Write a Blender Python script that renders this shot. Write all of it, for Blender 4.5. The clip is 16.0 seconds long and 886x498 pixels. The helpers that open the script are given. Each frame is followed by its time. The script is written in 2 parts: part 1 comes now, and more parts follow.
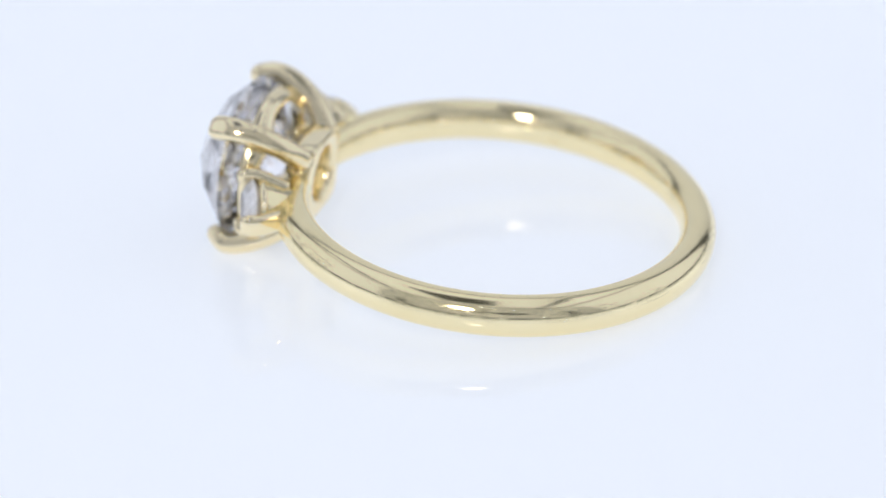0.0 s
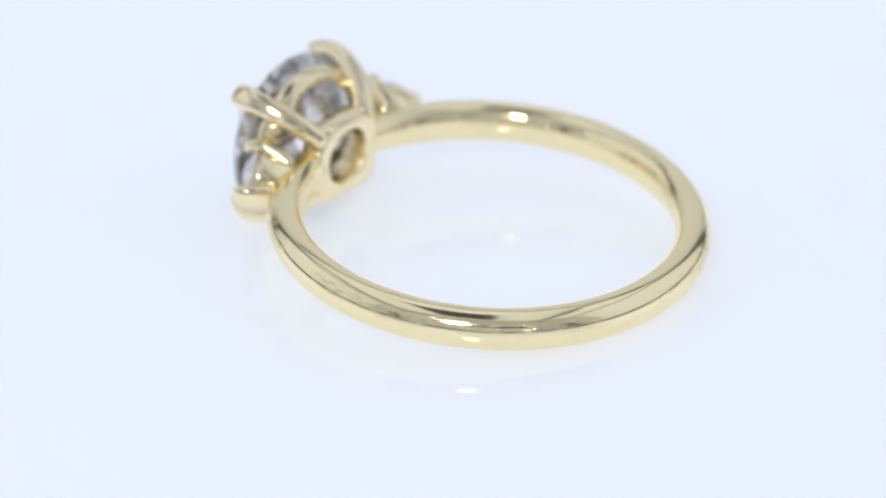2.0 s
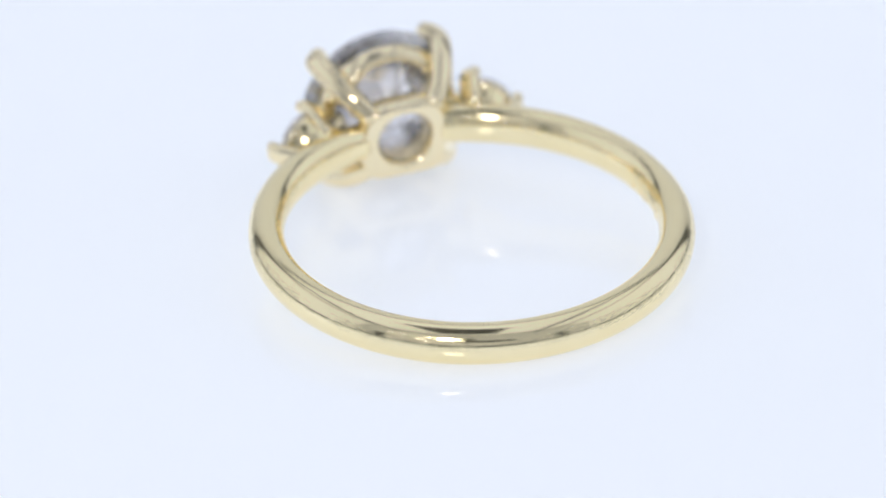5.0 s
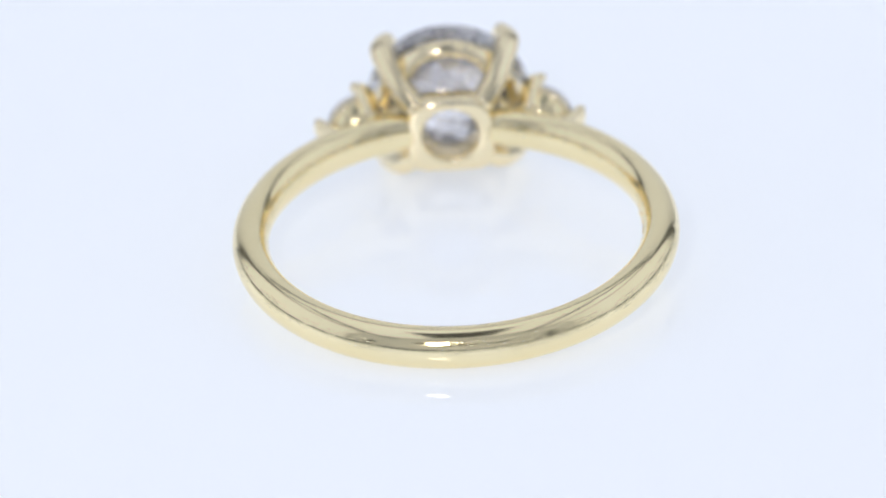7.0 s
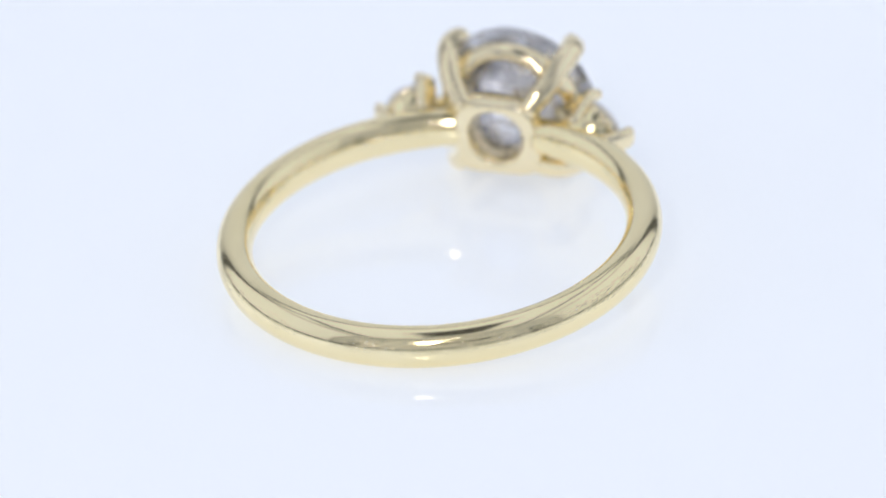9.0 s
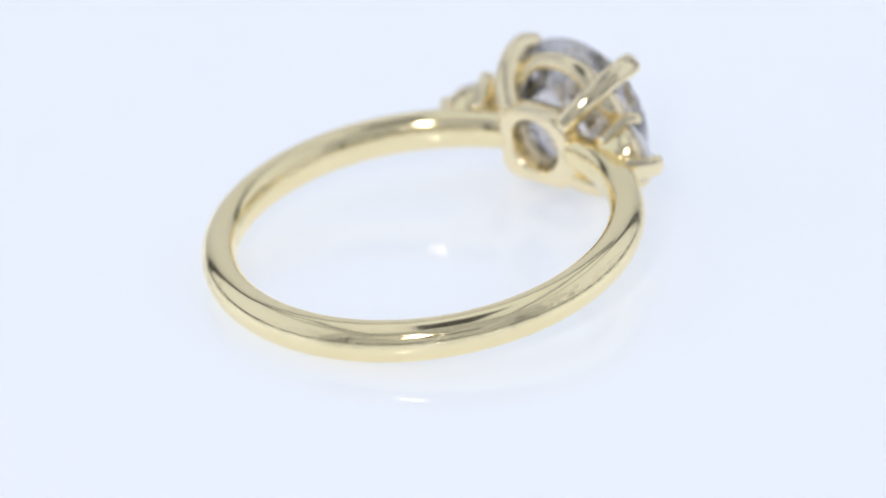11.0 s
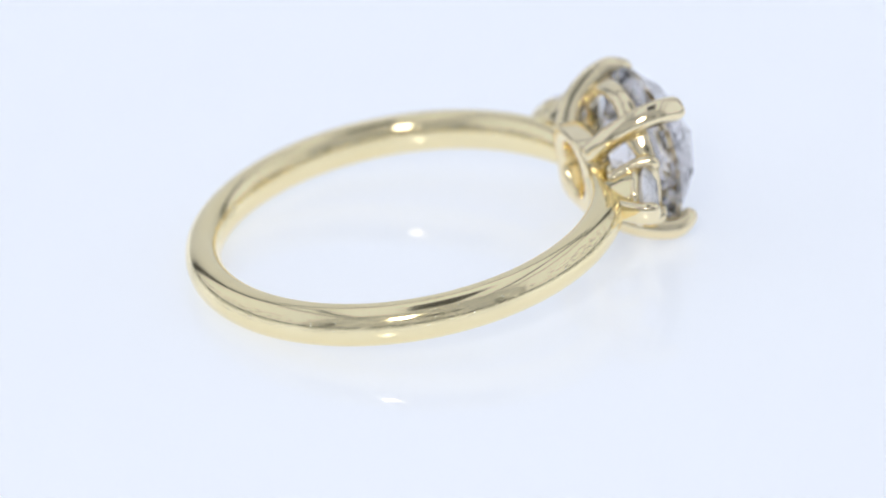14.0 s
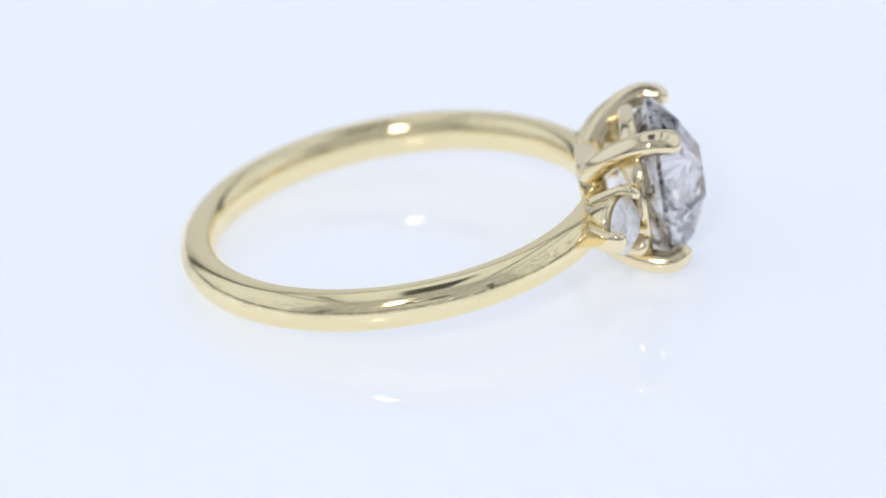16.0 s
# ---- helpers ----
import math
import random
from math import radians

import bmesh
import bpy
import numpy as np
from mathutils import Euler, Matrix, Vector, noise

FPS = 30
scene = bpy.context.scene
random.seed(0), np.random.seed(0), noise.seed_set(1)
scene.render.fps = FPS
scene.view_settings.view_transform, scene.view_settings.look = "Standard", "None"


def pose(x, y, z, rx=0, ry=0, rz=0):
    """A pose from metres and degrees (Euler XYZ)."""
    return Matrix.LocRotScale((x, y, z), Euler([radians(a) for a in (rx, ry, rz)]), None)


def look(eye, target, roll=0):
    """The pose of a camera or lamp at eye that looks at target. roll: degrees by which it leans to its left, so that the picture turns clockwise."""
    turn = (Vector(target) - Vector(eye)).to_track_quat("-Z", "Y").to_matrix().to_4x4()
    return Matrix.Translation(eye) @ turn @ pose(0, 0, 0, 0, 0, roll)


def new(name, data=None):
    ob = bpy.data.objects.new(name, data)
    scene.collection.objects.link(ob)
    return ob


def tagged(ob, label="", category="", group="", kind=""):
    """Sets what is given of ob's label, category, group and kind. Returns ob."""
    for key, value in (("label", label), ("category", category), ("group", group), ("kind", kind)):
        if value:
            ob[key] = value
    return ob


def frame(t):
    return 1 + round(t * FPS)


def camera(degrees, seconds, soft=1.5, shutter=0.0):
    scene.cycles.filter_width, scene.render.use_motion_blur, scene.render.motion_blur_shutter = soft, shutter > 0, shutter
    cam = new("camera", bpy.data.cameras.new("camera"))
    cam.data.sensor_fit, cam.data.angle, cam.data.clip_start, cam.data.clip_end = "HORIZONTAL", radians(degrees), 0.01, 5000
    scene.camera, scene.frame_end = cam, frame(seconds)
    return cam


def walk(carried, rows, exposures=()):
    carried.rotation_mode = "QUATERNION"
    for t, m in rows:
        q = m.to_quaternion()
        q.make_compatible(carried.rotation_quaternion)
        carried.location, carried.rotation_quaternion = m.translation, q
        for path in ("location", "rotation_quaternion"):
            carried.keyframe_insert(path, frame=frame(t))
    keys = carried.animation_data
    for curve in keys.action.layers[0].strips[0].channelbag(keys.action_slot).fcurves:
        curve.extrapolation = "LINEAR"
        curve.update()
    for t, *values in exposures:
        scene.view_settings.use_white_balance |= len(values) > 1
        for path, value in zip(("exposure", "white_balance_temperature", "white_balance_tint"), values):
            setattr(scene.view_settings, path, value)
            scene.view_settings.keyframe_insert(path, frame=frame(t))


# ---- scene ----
cam = camera(11.708, 16.0, soft=1.8)
EYE = (0.0, -0.17641, 0.08691)
AIM = (-0.000232, 0.000064, 0.000129)
walk(cam, [(0.0, look(EYE, AIM, -2.11)), (16.0, look(EYE, AIM, -2.11))], exposures=[(0.0, 0.0), (16.0, 0.0)])
# the lens is focused on the front of the band and softens what lies behind
cam.data.dof.use_dof, cam.data.dof.focus_distance, cam.data.dof.aperture_fstop = True, 0.189, 32.0

# ---- light: a closed white photo booth with opal diffusers and one small LED beside the lens ----
world = bpy.data.worlds.new("room_light")
world.use_nodes = True
world.node_tree.nodes["Background"].inputs[0].default_value = (0.8, 0.88, 1.0, 1)
world.node_tree.nodes["Background"].inputs[1].default_value = 0.05
scene.world = world


def area(name, at, target, sx, sy, watts, color):
    data = bpy.data.lights.new(name, "AREA")
    data.shape, data.size, data.size_y, data.energy, data.color = "RECTANGLE", sx, sy, watts, color
    ob = new(name, data)
    ob.matrix_world = look(at, target)
    return ob


COOL = (0.825, 0.875, 1.0)
# opal diffusers of the light tent: above, at both sides and behind
area("ceiling_diffuser_light", (0, 0.03, 0.292), (0, 0.03, 0), 0.38, 0.34, 0.163, COOL)
area("side_diffuser_light", (-0.207, 0.03, 0.13), (0, 0.03, 0.13), 0.34, 0.31, 0.127, COOL)
area("side_diffuser_light", (0.207, 0.03, 0.13), (0, 0.03, 0.13), 0.34, 0.31, 0.127, COOL)
area("back_diffuser_light", (0, 0.217, 0.13), (0, 0, 0.13), 0.38, 0.31, 0.081, COOL)
# small bright LED above and beside the lens
area("led_light", (-0.029, -0.143, 0.105), (0, 0, 0), 0.021, 0.032, 0.063, (1.0, 0.98, 0.96))

# ---- materials ----


def material(name, color, rough, metal=0.0, **more):
    mat = bpy.data.materials.new(name)
    mat.use_nodes = True
    b = mat.node_tree.nodes["Principled BSDF"]
    b.inputs["Base Color"].default_value = (*color, 1)
    b.inputs["Roughness"].default_value = rough
    b.inputs["Metallic"].default_value = metal
    for key, value in more.items():
        b.inputs[key.replace("_", " ")].default_value = value
    return mat


def node(mat, kind, **values):
    n = mat.node_tree.nodes.new(kind)
    for key, value in values.items():
        n.inputs[key.replace("_", " ")].default_value = value
    return n


def link(mat, a, b):
    mat.node_tree.links.new(a, b)


def ramp(mat, fac, stops):
    n = mat.node_tree.nodes.new("ShaderNodeValToRGB")
    while len(n.color_ramp.elements) < len(stops):
        n.color_ramp.elements.new(0.5)
    for e, (at, c) in zip(n.color_ramp.elements, stops):
        e.position, e.color = at, (*c, 1)
    link(mat, fac, n.inputs[0])
    return n.outputs[0]


def bsdf(mat):
    return mat.node_tree.nodes["Principled BSDF"]


def gold(name, relief, scratch, worn_edge=0.0, blue=0.52, wavy=0.035):
    """Polished gold; fine scratches run round the finger hole."""
    mat = material(name, (1.0, 0.86, 0.50), 0.07, 1.0)
    co = node(mat, "ShaderNodeTexCoord").outputs["Object"]
    fine = node(mat, "ShaderNodeTexNoise", Scale=2200.0, Detail=3.0)
    wide = node(mat, "ShaderNodeTexNoise", Scale=260.0, Detail=2.0)
    link(mat, co, fine.inputs["Vector"]), link(mat, co, wide.inputs["Vector"])
    rough = ramp(mat, wide.outputs["Fac"], [(0.3, (0.085,) * 3), (0.7, (0.145,) * 3)])
    link(mat, rough, bsdf(mat).inputs["Roughness"])
    link(mat, ramp(mat, wide.outputs["Fac"], [(0.3, (1.0, 0.870, blue + 0.03)), (0.7, (0.985, 0.848, blue - 0.01))]), bsdf(mat).inputs["Base Color"])
    axes = node(mat, "ShaderNodeSeparateXYZ")
    link(mat, co, axes.inputs[0])
    angle = node(mat, "ShaderNodeMath")
    angle.operation = "ARCTAN2"
    link(mat, axes.outputs["Y"], angle.inputs[0]), link(mat, axes.outputs["X"], angle.inputs[1])
    short = node(mat, "ShaderNodeMath")
    short.operation = "MULTIPLY"
    link(mat, angle.outputs[0], short.inputs[0])
    short.inputs[1].default_value = 0.0006
    flat = node(mat, "ShaderNodeCombineXYZ")
    link(mat, short.outputs[0], flat.inputs["X"]), link(mat, axes.outputs["Z"], flat.inputs["Z"])
    line = node(mat, "ShaderNodeTexNoise", Scale=32000.0, Detail=3.0, Roughness=0.7)
    link(mat, flat.outputs[0], line.inputs["Vector"])
    groove = ramp(mat, line.outputs["Fac"], [(0.55, (0.0,) * 3), (0.62, (1.0,) * 3)])
    grain = node(mat, "ShaderNodeBump", Strength=relief, Distance=0.00002)
    cut = node(mat, "ShaderNodeBump", Strength=scratch, Distance=0.00004)
    link(mat, fine.outputs["Fac"], grain.inputs["Height"])
    link(mat, groove, cut.inputs["Height"])
    if worn_edge:
        # hairline scratches in patches along the outer shoulder of the band that lies upwards
        far = node(mat, "ShaderNodeMapRange", From_Min=0.0, From_Max=0.001, To_Min=0.0, To_Max=1.0)
        link(mat, axes.outputs["Z"], far.inputs["Value"])
        strip = ramp(mat, far.outputs[0], [(0.10, (0.0,) * 3), (0.24, (1.0,) * 3), (0.56, (1.0,) * 3), (0.72, (0.0,) * 3)])
        patch = ramp(mat, wide.outputs["Fac"], [(0.40, (scratch,) * 3), (0.55, (worn_edge,) * 3)])
        both = node(mat, "ShaderNodeMath")
        both.operation = "MULTIPLY"
        link(mat, strip, both.inputs[0]), link(mat, patch, both.inputs[1])
        link(mat, both.outputs[0], cut.inputs["Strength"])
        # the scratched lines are duller than the polish between them
        dull = node(mat, "ShaderNodeMath")
        dull.operation = "MULTIPLY"
        link(mat, groove, dull.inputs[0]), link(mat, both.outputs[0], dull.inputs[1])
        dull_rough = node(mat, "ShaderNodeMath")
        dull_rough.operation = "MULTIPLY_ADD"
        link(mat, dull.outputs[0], dull_rough.inputs[0])
        dull_rough.inputs[1].default_value = 0.16
        link(mat, rough, dull_rough.inputs[2]), link(mat, dull_rough.outputs[0], bsdf(mat).inputs["Roughness"])
    dent = node(mat, "ShaderNodeTexNoise", Scale=2600.0, Detail=3.0, Roughness=0.6)
    worn = node(mat, "ShaderNodeBump", Strength=scratch, Distance=0.00006)
    link(mat, flat.outputs[0], dent.inputs["Vector"])
    link(mat, dent.outputs["Fac"], worn.inputs["Height"])
    wave = node(mat, "ShaderNodeBump", Strength=wavy, Distance=0.0004)
    link(mat, wide.outputs["Fac"], wave.inputs["Height"]), link(mat, wave.outputs[0], grain.inputs["Normal"])
    link(mat, grain.outputs[0], cut.inputs["Normal"]), link(mat, cut.outputs[0], worn.inputs["Normal"])
    link(mat, worn.outputs[0], bsdf(mat).inputs["Normal"])
    return mat


GOLD = gold("polished_yellow_gold", 0.04, 0.035, blue=0.56)
BAND_GOLD = gold("worn_polished_yellow_gold", 0.04, 0.02, 1.0, blue=0.52, wavy=0.05)
GOLD_RAW = gold("brushed_yellow_gold", 0.8, 0.05)


def stone_material(name, tints, dark, fog, ior, zones, clouds):
    """Cut crystal with tinted zones, foggy patches and dark specks inside."""
    mat = material(name, tints[0], 0.012, 0.0, Transmission_Weight=1.0, IOR=ior)
    co = node(mat, "ShaderNodeTexCoord").outputs["Object"]
    zone = node(mat, "ShaderNodeTexNoise", Scale=zones[0], Detail=2.0)
    cloud = node(mat, "ShaderNodeTexNoise", Scale=clouds[0], Detail=6.0, Roughness=0.7)
    speck = node(mat, "ShaderNodeTexNoise", Scale=950.0, Detail=4.0, Roughness=0.7)
    for n in (zone, cloud, speck):
        link(mat, co, n.inputs["Vector"])
    mix = node(mat, "ShaderNodeMix")
    mix.data_type = "RGBA"
    link(mat, ramp(mat, speck.outputs["Fac"], [(0.35, (1.0,) * 3), (0.42, (0.0,) * 3)]), mix.inputs[0])
    link(mat, ramp(mat, zone.outputs["Fac"], [(zones[1], tints[1]), (zones[2], tints[0])]), mix.inputs[6])
    mix.inputs[7].default_value = (*dark, 1)
    link(mat, mix.outputs[2], bsdf(mat).inputs["Base Color"])
    link(mat, ramp(mat, cloud.outputs["Fac"], [(clouds[1], (1 - fog[1],) * 3), (clouds[2], (1 - fog[0],) * 3)]), bsdf(mat).inputs["Transmission Weight"])
    return mat


GREY_STONE = stone_material("grey_included_crystal", ((0.975, 0.96, 0.98), (0.88, 0.845, 0.86)), (0.70, 0.62, 0.57), (0.0, 0.5), 2.2, (240.0, 0.42, 0.54), (600.0, 0.41, 0.47))
CLEAR_STONE = stone_material("clear_crystal", ((1.0, 0.99, 1.0), (1.0, 0.96, 0.95)), (0.95, 0.92, 0.92), (0.7, 1.0), 2.2, (900.0, 0.4, 0.6), (1400.0, 0.42, 0.58))


def surface(name, low, high, rough, scale, bump=0.0, **more):
    mat = material(name, high, rough, **more)
    co = node(mat, "ShaderNodeTexCoord").outputs["Object"]
    n = node(mat, "ShaderNodeTexNoise", Scale=scale, Detail=5.0)
    link(mat, co, n.inputs["Vector"])
    link(mat, ramp(mat, n.outputs["Fac"], [(0.3, low), (0.7, high)]), bsdf(mat).inputs["Base Color"])
    if bump:
        b = node(mat, "ShaderNodeBump", Strength=bump, Distance=0.0002)
        link(mat, n.outputs["Fac"], b.inputs["Height"]), link(mat, b.outputs[0], bsdf(mat).inputs["Normal"])
    return mat


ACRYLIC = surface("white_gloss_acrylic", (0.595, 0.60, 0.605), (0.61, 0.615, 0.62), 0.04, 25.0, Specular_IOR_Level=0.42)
# platter assumed a light pad: even glow put into the acrylic's emission, no lamp inside
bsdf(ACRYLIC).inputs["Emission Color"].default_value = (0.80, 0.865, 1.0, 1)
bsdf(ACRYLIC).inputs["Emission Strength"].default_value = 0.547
WHITE_WALL = surface("white_matt_wall", (0.78, 0.785, 0.79), (0.83, 0.835, 0.84), 0.7, 40.0, 0.1)
GREY_WALL = surface("grey_matt_wall", (0.72, 0.72, 0.72), (0.78, 0.78, 0.78), 0.7, 40.0, 0.1)
DARK_PLASTIC = surface("dark_plastic", (0.08, 0.08, 0.08), (0.12, 0.12, 0.12), 0.4, 80.0)

# ---- mesh helpers: shapes are drawn in millimetres ----
MM = 0.001


def part(name, bm, mat, parent=None, label="", smooth=True):
    """Link a bmesh drawn in millimetres as one mesh object."""
    bmesh.ops.transform(bm, matrix=Matrix.Scale(MM, 4), verts=bm.verts)
    mesh = bpy.data.meshes.new(name)
    bm.to_mesh(mesh)
    bm.free()
    for p in mesh.polygons:
        p.use_smooth = smooth
    mesh.materials.append(mat)
    ob = new(name, mesh)
    ob.parent = parent
    return tagged(ob, label)


def loft(loops, closed=False, caps=True):
    """A skin over equal loops of points."""
    bm = bmesh.new()
    rows = [[bm.verts.new(p) for p in loop] for loop in loops]
    n = len(rows[0])
    pairs = list(zip(rows, rows[1:])) + ([(rows[-1], rows[0])] if closed else [])
    for a, b in pairs:
        for i in range(n):
            bm.faces.new((a[i], a[(i + 1) % n], b[(i + 1) % n], b[i]))
    if caps and not closed:
        bm.faces.new(rows[0][::-1]), bm.faces.new(rows[-1])
    bmesh.ops.recalc_face_normals(bm, faces=bm.faces)
    return bm


def spline(points, steps):
    """A smooth line through points (Catmull-Rom)."""
    p = [Vector(q) for q in points]
    p = [2 * p[0] - p[1]] + p + [2 * p[-1] - p[-2]]
    line = []
    for a, b, c, d in zip(p, p[1:], p[2:], p[3:]):
        for k in range(steps):
            t = k / steps
            line.append(0.5 * (2 * b + (c - a) * t + (2 * a - 5 * b + 4 * c - d) * t * t + (3 * b - a - 3 * c + d) * t ** 3))
    return line + [p[-2]]


def rod(points, half, side, steps=5, seg=14, power=2.4):
    """A rounded wire through points; half: half thickness along side and across it, from start to end."""
    line = spline(points, steps)
    n = len(line)
    loops = []
    length = sum((b - a).length for a, b in zip(line, line[1:]))
    done = 0.0
    for i, c in enumerate(line):
        if i:
            done += (c - line[i - 1]).length
        f = done / length
        a, b = (half[0][k] * (1 - f) + half[1][k] * f for k in (0, 1))
        tip = length - done
        r = max(a, b)
        if tip < r:
            s = math.sqrt(max(0.0, 1 - (1 - tip / r) ** 2))
            a, b = a * max(s, 0.12), b * max(s, 0.12)
        d = (line[min(i + 1, n - 1)] - line[max(i - 1, 0)]).normalized()
        u = (Vector(side) - d * Vector(side).dot(d)).normalized()
        v = d.cross(u)
        loops.append([c + u * a * super_(math.cos(q), power) + v * b * super_(math.sin(q), power)
                      for q in (2 * math.pi * k / seg for k in range(seg))])
    return loft(loops)


def super_(x, power):
    return math.copysign(abs(x) ** (2 / power), x)


# ---- the setting: booth, room and turntable ----


def box(name, x0, x1, y0, y1, z0, z1, mat, bevel=0.8):
    bm = bmesh.new()
    bmesh.ops.create_cube(bm, size=1.0)
    for v in bm.verts:
        v.co = Vector(((x0 + x1) / 2 + v.co.x * (x1 - x0), (y0 + y1) / 2 + v.co.y * (y1 - y0), (z0 + z1) / 2 + v.co.z * (z1 - z0)))
    if bevel:
        bmesh.ops.bevel(bm, geom=bm.edges[:], offset=bevel, segments=2, affect="EDGES")
    return part(name, bm, mat, smooth=False)


def structure(ob, label):
    return tagged(ob, label, kind="structure")


structure(box("floor", -420, 420, -420, 420, -50, -40, WHITE_WALL), "white table top under the booth and turntable")
structure(box("wall_north", -210, 210, 220, 230, -40, 300, WHITE_WALL), "matt white back wall of the photo booth")
structure(box("wall_west", -220, -210, -150, 230, -40, 300, WHITE_WALL), "matt white side wall of the photo booth")
structure(box("wall_east", 210, 220, -150, 230, -40, 300, WHITE_WALL), "matt white side wall of the photo booth")
structure(box("ceiling", -220, 220, -160, 230, 300, 310, WHITE_WALL), "white booth ceiling above the opal diffuser")
# the front wall leaves a small window for the lens
structure(box("wall_south", -220, 220, -160, -150, -40, 66, GREY_WALL), "light grey front wall below the lens window")
structure(box("wall_south_upper", -220, 220, -160, -150, 96, 300, GREY_WALL), "light grey front wall above the lens window")
structure(box("wall_south_west", -220, -38, -160, -150, 66.2, 95.8, GREY_WALL), "light grey front wall beside the lens window")
structure(box("wall_south_east", 60, 220, -160, -150, 66.2, 95.8, GREY_WALL), "light grey front wall beside the lens window")


def bar(name, points, half, label, end=None):
    structure(part(name, rod(points, (half, end or half), (0, 1, 0), steps=4, seg=16, power=6), DARK_PLASTIC), label)


# unseen dark strips added at platter height to give the gold its dark horizon line
structure(box("horizon_strip_south", -208, 208, -149.8, -146, -39.8, 14, DARK_PLASTIC), "added dark strip at the wall's foot, out of view, for the reflected horizon line")
structure(box("horizon_strip_west", -204, -200, -145, 218, -39.8, 14, DARK_PLASTIC), "added dark strip at the wall's foot, out of view, for the reflected horizon line")
structure(box("horizon_strip_east", 200, 204, -145, 218, -39.8, 14, DARK_PLASTIC), "added dark strip at the wall's foot, out of view, for the reflected horizon line")

# dark frame of the tent: bars round the ceiling panel, struts to the back corners and posts down them
LEFT, RIGHT = (-135, 122, 284), (103, 115, 284)
bar("tent_frame_west", [(-168, -110, 284), (-160, 0, 284), LEFT], (6, 4), "dark frame bar along the booth's ceiling panel")
bar("tent_frame_east", [(134, -112, 284), (123, 0, 284), RIGHT], (6, 4), "dark frame bar along the booth's ceiling panel")
bar("tent_frame_north", [(-150, 212, 274), (0, 212, 270), (150, 212, 274)], (3, 3), "dark frame bar along the top of the back wall")
bar("tent_strut_north_west", [LEFT, (-165, 158, 284), (-198, 186, 276)], (7, 4), "dark frame strut towards the booth's back corner")
bar("tent_strut_north_east", [RIGHT, (112, 168, 284), (180, 203, 277)], (7, 4), "dark frame strut towards the booth's back corner")
bar("tent_strut_south_west", [(-167, -113, 282), (-106, -143, 196)], (7, 4), "dark frame strut towards the booth's front")
bar("tent_strut_south_east", [(133, -115, 282), (100, -143, 196)], (7, 4), "dark frame strut towards the booth's front")
bar("tent_post_west", [(-197, 178, 270), (-197, 190, -34)], (11, 4), "dark frame post in the booth's back corner", (26, 4))
bar("tent_post_east", [(197, 182, 270), (197, 190, -34)], (11, 4), "dark frame post in the booth's back corner", (26, 4))


def disc(profile, seg=128):
    """A body turned about the z axis from (radius, height) pairs."""
    return loft([[(r * math.cos(q), r * math.sin(q), z) for q in (2 * math.pi * k / seg for k in range(seg))] for r, z in profile])


# long camera slot in the ceiling
structure(box("ceiling_slot", -48, 42, -112, 44, 281, 287, DARK_PLASTIC, 2.0), "dark camera slot in the booth ceiling")
# dark slits where the front flap hangs open beside the lens
structure(box("flap_slit_west", -152, -128, -149.8, -146, 16, 96, DARK_PLASTIC), "dark slit beside the front flap of the booth")
structure(box("flap_slit_east", 118, 142, -149.8, -146, 16, 96, DARK_PLASTIC), "dark slit beside the front flap of the booth")
# housing behind the LED
structure(box("led_housing", -62, 6, -149.8, -146, 97, 142, DARK_PLASTIC), "dark housing of the small LED over the lens")

turntable = tagged(new("turntable"), "round white turntable with an acrylic platter, even glow set in its material", "turntable")
turntable.location = (0, 0, -0.04)
part("base", disc([(60, 0), (62, 2), (62, 26), (60, 28), (20, 28), (20, 32)]), WHITE_WALL, turntable)
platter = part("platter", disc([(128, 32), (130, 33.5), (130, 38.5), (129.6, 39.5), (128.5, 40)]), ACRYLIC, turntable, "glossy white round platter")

# ---- the ring: finger hole along local z, head towards local +y ----
R_MID, HALF_R, HALF_W = 9.22, 0.82, 0.957
R_TOP = 9.1  # the rounded section is highest near the finger hole
TILT, LEAN = 6.87, -0.872
CENTRE = (0.357, -2.17, R_MID * math.sin(radians(TILT)) + HALF_W)


def ring_pose(t):
    m = pose(CENTRE[0] * MM, CENTRE[1] * MM, CENTRE[2] * MM, TILT) @ pose(0, 0, 0, 0, LEAN)
    return pose(0, 0, 0, 0, 0, 0.4 - 9.94 * (t - 7)) @ m


ring = tagged(new("ring"), "yellow gold three-stone ring lying on its side on a white turntable", "ring")


def band():
    loops, n, seg = [], 240, 64
    for i in range(n + 1):
        f = i / n
        a = radians(12.0 + 336.0 * f) + math.pi / 2
        near = min(f, 1 - f) * 336.0
        s = 1 - 0.10 * max(0.0, 1 - near / 24) ** 2
        c = Vector((math.cos(a), math.sin(a), 0))
        loop = []
        for k in range(seg):
            q = 2 * math.pi * k / seg
            if math.cos(q) > 0:
                r, z = R_TOP + (R_MID + HALF_R - R_TOP) * super_(math.cos(q), 2.05), super_(math.sin(q), 2.05)
            else:
                r, z = R_TOP - (R_TOP - R_MID + HALF_R) * super_(-math.cos(q), 2.05), super_(math.sin(q), 2.05)
            loop.append(c * r + Vector((0, 0, HALF_W * s * z)))
        loops.append(loop)
    return part("band", loft(loops), BAND_GOLD, ring, "polished yellow gold band")


band()


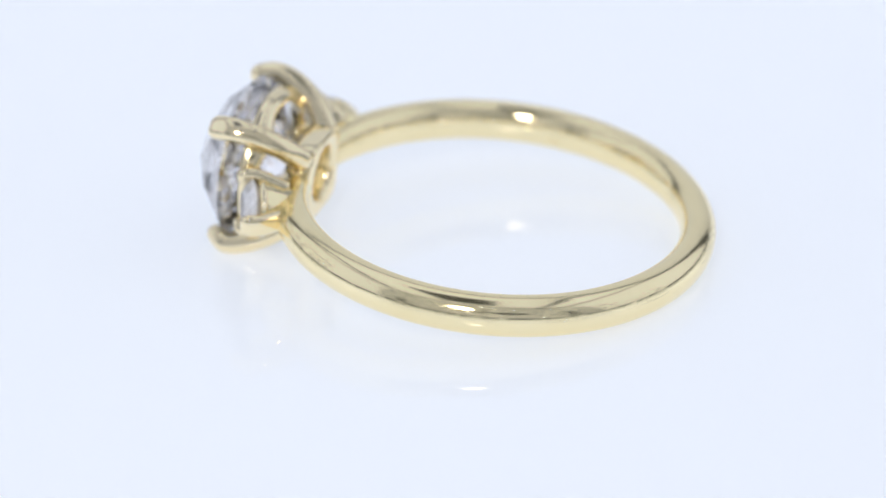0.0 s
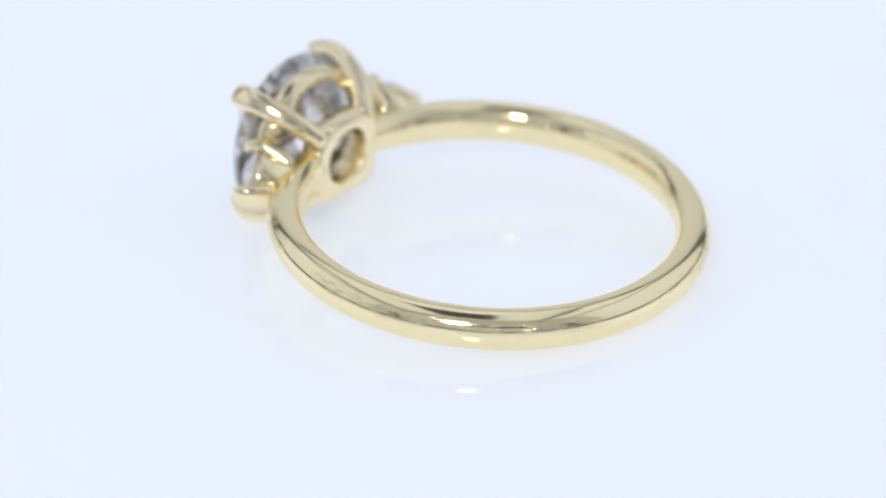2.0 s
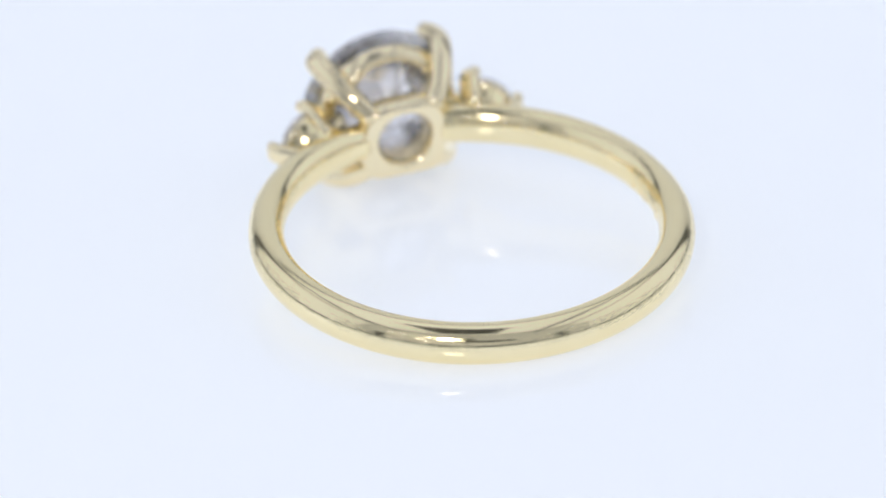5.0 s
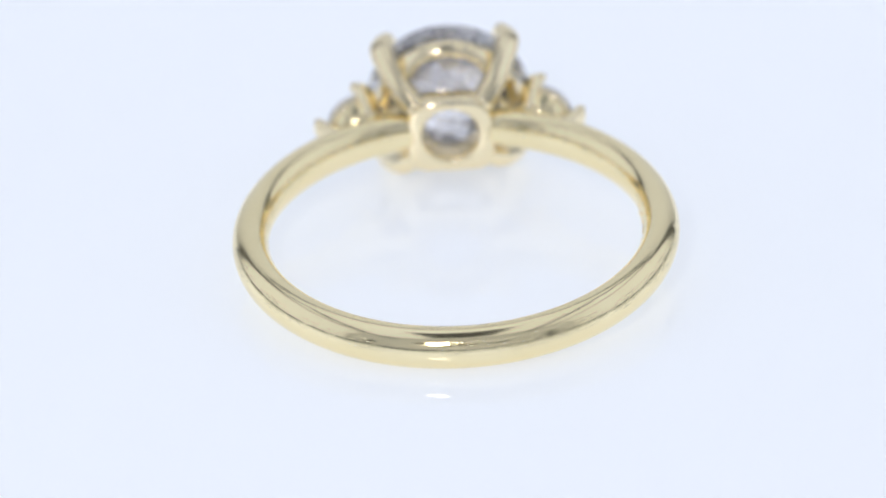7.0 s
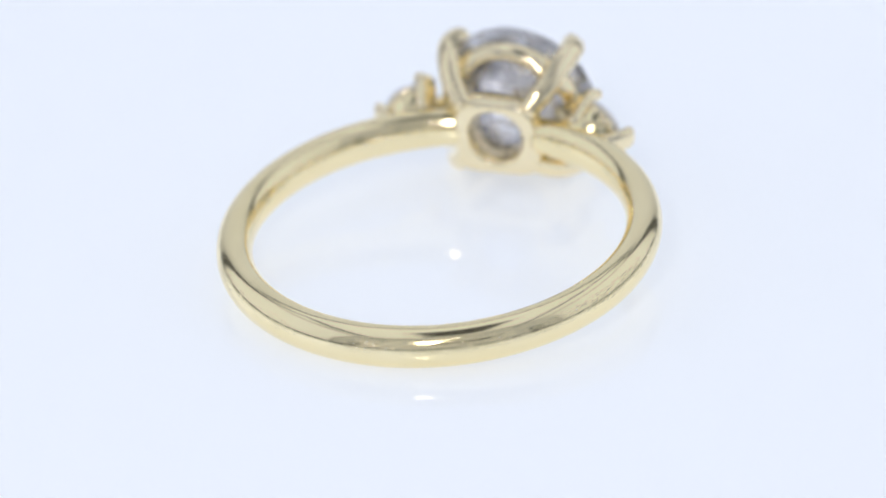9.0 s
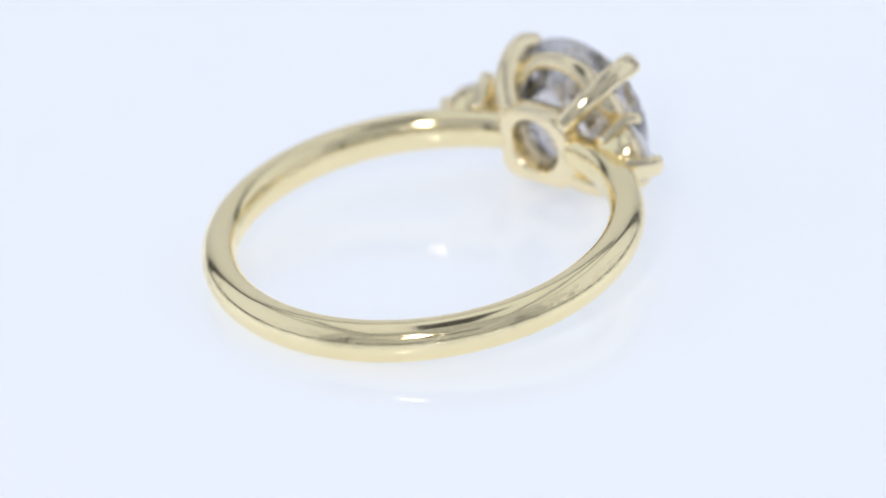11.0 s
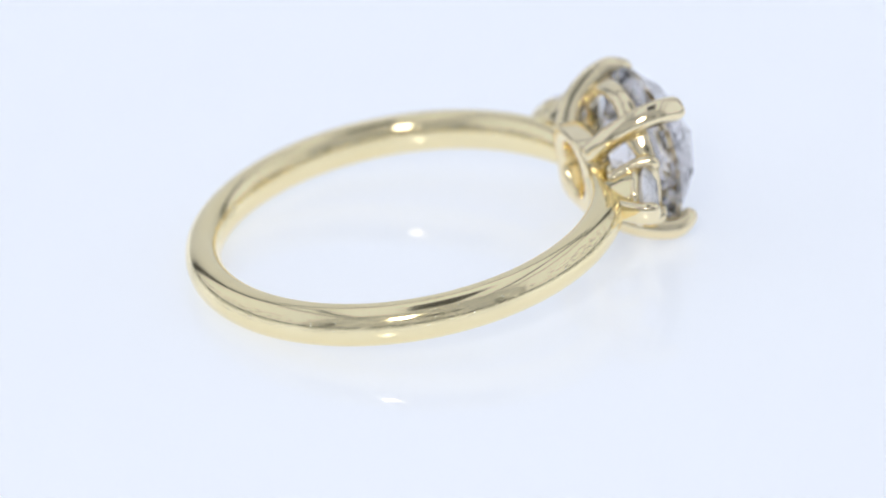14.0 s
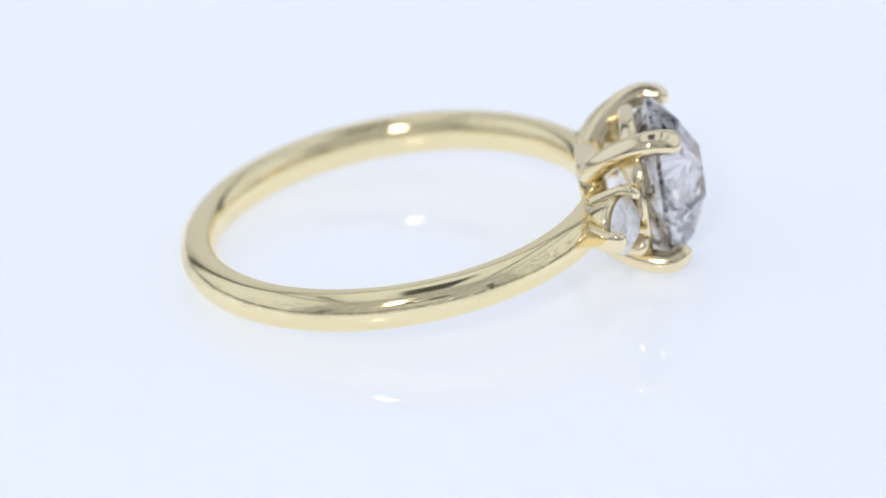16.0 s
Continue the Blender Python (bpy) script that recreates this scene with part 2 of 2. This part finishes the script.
def hallmark():
    """Worn stamp inside the band: small illegible bars."""
    bm = bmesh.new()
    r = R_MID - HALF_R
    for deg, z, w, h in ((8, -0.15, 0.42, 0.5), (3.5, -0.1, 0.3, 0.55), (-1, 0.05, 0.5, 0.12), (-1, -0.3, 0.5, 0.12), (-6.5, 0.0, 0.75, 0.14), (-6.5, 0.25, 0.75, 0.1), (-12, -0.05, 0.5, 0.45)):
        m = pose(0, 0, 0, 0, 0, deg) @ pose(r - 0.004, 0, z)
        bmesh.ops.create_cube(bm, size=1.0, matrix=m @ Matrix.Diagonal((0.03, w, h, 1)))
    bmesh.ops.bevel(bm, geom=bm.edges[:], offset=0.01, segments=1, affect="EDGES")
    return part("hallmark", bm, GOLD_RAW, ring, "worn illegible stamp inside the band", smooth=False)


hallmark()


def collet():
    """The pierced plate under the stone: a rounded square with a round hole."""
    seg = 64
    loops = []
    for y, square, rx, rz in ((9.5, 0, 1.16, 1.16), (8.95, 0, 1.22, 1.22), (8.5, 0, 1.30, 1.30), (8.33, 0, 1.34, 1.34), (8.27, 0, 1.41, 1.41),
                              (8.25, 0, 1.50, 1.48), (8.25, 1, 1.84, 1.66), (8.28, 1, 1.93, 1.75), (8.36, 1, 1.98, 1.80), (8.6, 1, 2.02, 1.84), (9.0, 1, 2.06, 1.88), (9.4, 1, 2.0, 1.82), (9.52, 1, 1.88, 1.70)):
        loop = []
        for k in range(seg):
            q = 2 * math.pi * k / seg
            p = (5.5 if math.sin(q) < 0 else 3.4) if square else 2.0
            low = 1.09 if square and math.sin(q) < 0 else 1.0
            loop.append((rx * super_(math.cos(q), p), y, rz * low * super_(math.sin(q), p)))
        loops.append(loop)
    return loft(loops, closed=True)


head = part("head", collet(), GOLD, ring, "pierced gold plate under the centre stone")


def rail(radius, y, half_y, half_r, seg=96):
    loops = []
    for k in range(seg):
        q = 2 * math.pi * k / seg
        d = Vector((math.cos(q), 0, math.sin(q)))
        loops.append([d * (radius + half_r * super_(math.cos(u), 2.4)) + Vector((0, y + half_y * super_(math.sin(u), 2.4), 0))
                      for u in (2 * math.pi * j / 12 for j in range(12))])
    return loft(loops, closed=True)


def gallery(radius, y, half_y, half_r, drop, seg=128):
    """A strap round the stone whose lower edge dips to meet the four prongs, leaving arched windows."""
    loops = []
    for k in range(seg):
        q = 2 * math.pi * k / seg
        d = Vector((math.cos(q), 0, math.sin(q)))
        dip = drop * (1 - abs(math.cos(2 * q))) ** 2
        loop = []
        for u in (2 * math.pi * j / 16 for j in range(16)):
            up = super_(math.sin(u), 3.0)
            low = dip * (1 - up) / 2
            loop.append(d * (radius + half_r * super_(math.cos(u), 3.0) + 0.12 * up - low * 0.75) + Vector((0, y + half_y * up - low, 0)))
        loops.append(loop)
    return loft(loops, closed=True)


part("gallery_rail", gallery(3.2, 10.80, 0.37, 0.26, 0.5), GOLD, head)


def prong(x, z, y):
    tip = Vector((x, 0, z))
    d = tip.normalized()
    r = tip.length
    bx, bz = math.copysign(1.42, x), math.copysign(1.2, z)
    base = Vector((bx, 0, bz))
    line = [base + Vector((0, 8.8, 0)), base.lerp(d * r, 0.52) + Vector((0, 9.55, 0)), d * (r * 0.94) + Vector((0, 10.6, 0)),
            d * (r * 1.04) + Vector((0, 11.65, 0)), d * (r * 0.99) + Vector((0, y - 0.1, 0)), d * (r * 0.90) + Vector((0, y + 0.35, 0))]
    side = Vector((d.z, 0, -d.x))
    return rod(line, ((0.50, 0.66), (0.57, 0.42)), side, power=2.8)


for x, z, y in ((-2.93, 2.74, 12.45), (2.76, 2.88, 12.6), (-2.94, -2.85, 12.25), (3.04, -2.65, 12.4)):
    part("prong", prong(x, z, y), GOLD, head)


def gem(rings):
    """A faceted stone: the hull of rings (count, radius, height, turn)."""
    bm = bmesh.new()
    for count, r, y, turn in rings:
        for k in range(count):
            q = 2 * math.pi * (k + turn) / count
            bm.verts.new((r * math.cos(q), y, r * math.sin(q)))
    out = bmesh.ops.convex_hull(bm, input=bm.verts)
    bmesh.ops.delete(bm, geom=[v for v in bm.verts if not v.link_faces], context="VERTS")
    bmesh.ops.dissolve_limit(bm, angle_limit=radians(1.0), verts=bm.verts, edges=bm.edges)
    bmesh.ops.recalc_face_normals(bm, faces=bm.faces)
    return bm


part("centre_stone", gem(((32, 3.76, 11.8, 0), (32, 3.80, 12.0, 0), (7, 2.72, 13.08, 0.75), (5, 1.15, 13.86, 0.45),
                          (12, 2.85, 11.05, 0.5), (6, 1.3, 10.35, 0.2), (1, 0, 9.9, 0))), GREY_STONE, ring,
     "round faceted grey crystal with cloudy inclusions", smooth=False)


def side_setting(sign):
    """A small claw basket on the shoulder of the band, with its stone."""
    a = 28.0
    bm = loft([[(r * math.cos(q), y, r * math.sin(q)) for q in (2 * math.pi * k / 32 for k in range(32))]
               for r, y in ((0.6, -0.5), (0.9, -0.5), (1.28, 0.9), (1.30, 1.05), (1.05, 1.05), (0.8, 0.5))], closed=True)
    basket = part("side_setting", bm, GOLD_RAW, ring, "small gold claw basket on the band's shoulder")
    basket.matrix_local = pose(sign * 3.99 * MM, 8.85 * MM, 0.05 * MM, 0, 0, -sign * a)
    for turn in (117, -3, -120):
        d = Vector((sign * math.cos(radians(turn)), 0, math.sin(radians(turn))))
        up = Vector((0, 1, 0))
        line = [d * 0.85 + up * -0.3, d * 1.28 + up * 0.6, d * 1.52 + up * 1.2, d * 1.5 + up * 1.65, d * 1.2 + up * 1.92]
        part("claw", rod(line, ((0.52, 0.30), (0.50, 0.28)), d.cross(up), seg=14, power=3.0), GOLD, basket)
    part("basket_rim", rail(1.18, 0.88, 0.16, 0.18, 40), GOLD, basket)
    part("shoulder_bridge", rod([(-sign * 2.2, 1.0, 0), (-sign * 1.4, 0.75, 0), (-sign * 0.5, 0.4, 0), (sign * 0.3, 0.1, 0)], ((0.6, 0.42), (0.8, 0.55)), (0, 0, 1), seg=16, power=3), GOLD_RAW, basket)
    part("side_stone", gem(((16, 1.33, 1.25, 0), (16, 1.33, 1.32, 0), (8, 1.05, 1.55, 0.5), (8, 0.72, 1.75, 0), (8, 0.75, 0.8, 0.5), (1, 0, 0.35, 0))),
         CLEAR_STONE, basket, "small round brilliant-cut clear stone", smooth=False)


side_setting(-1)
side_setting(1)


def motions():
    steps = [k * 0.25 for k in range(65)]
    walk(ring, [(t, ring_pose(t)) for t in steps])
    walk(platter, [(t, pose(0, 0, 0, 0, 0, 0.4 - 9.94 * (t - 7))) for t in steps])


motions()
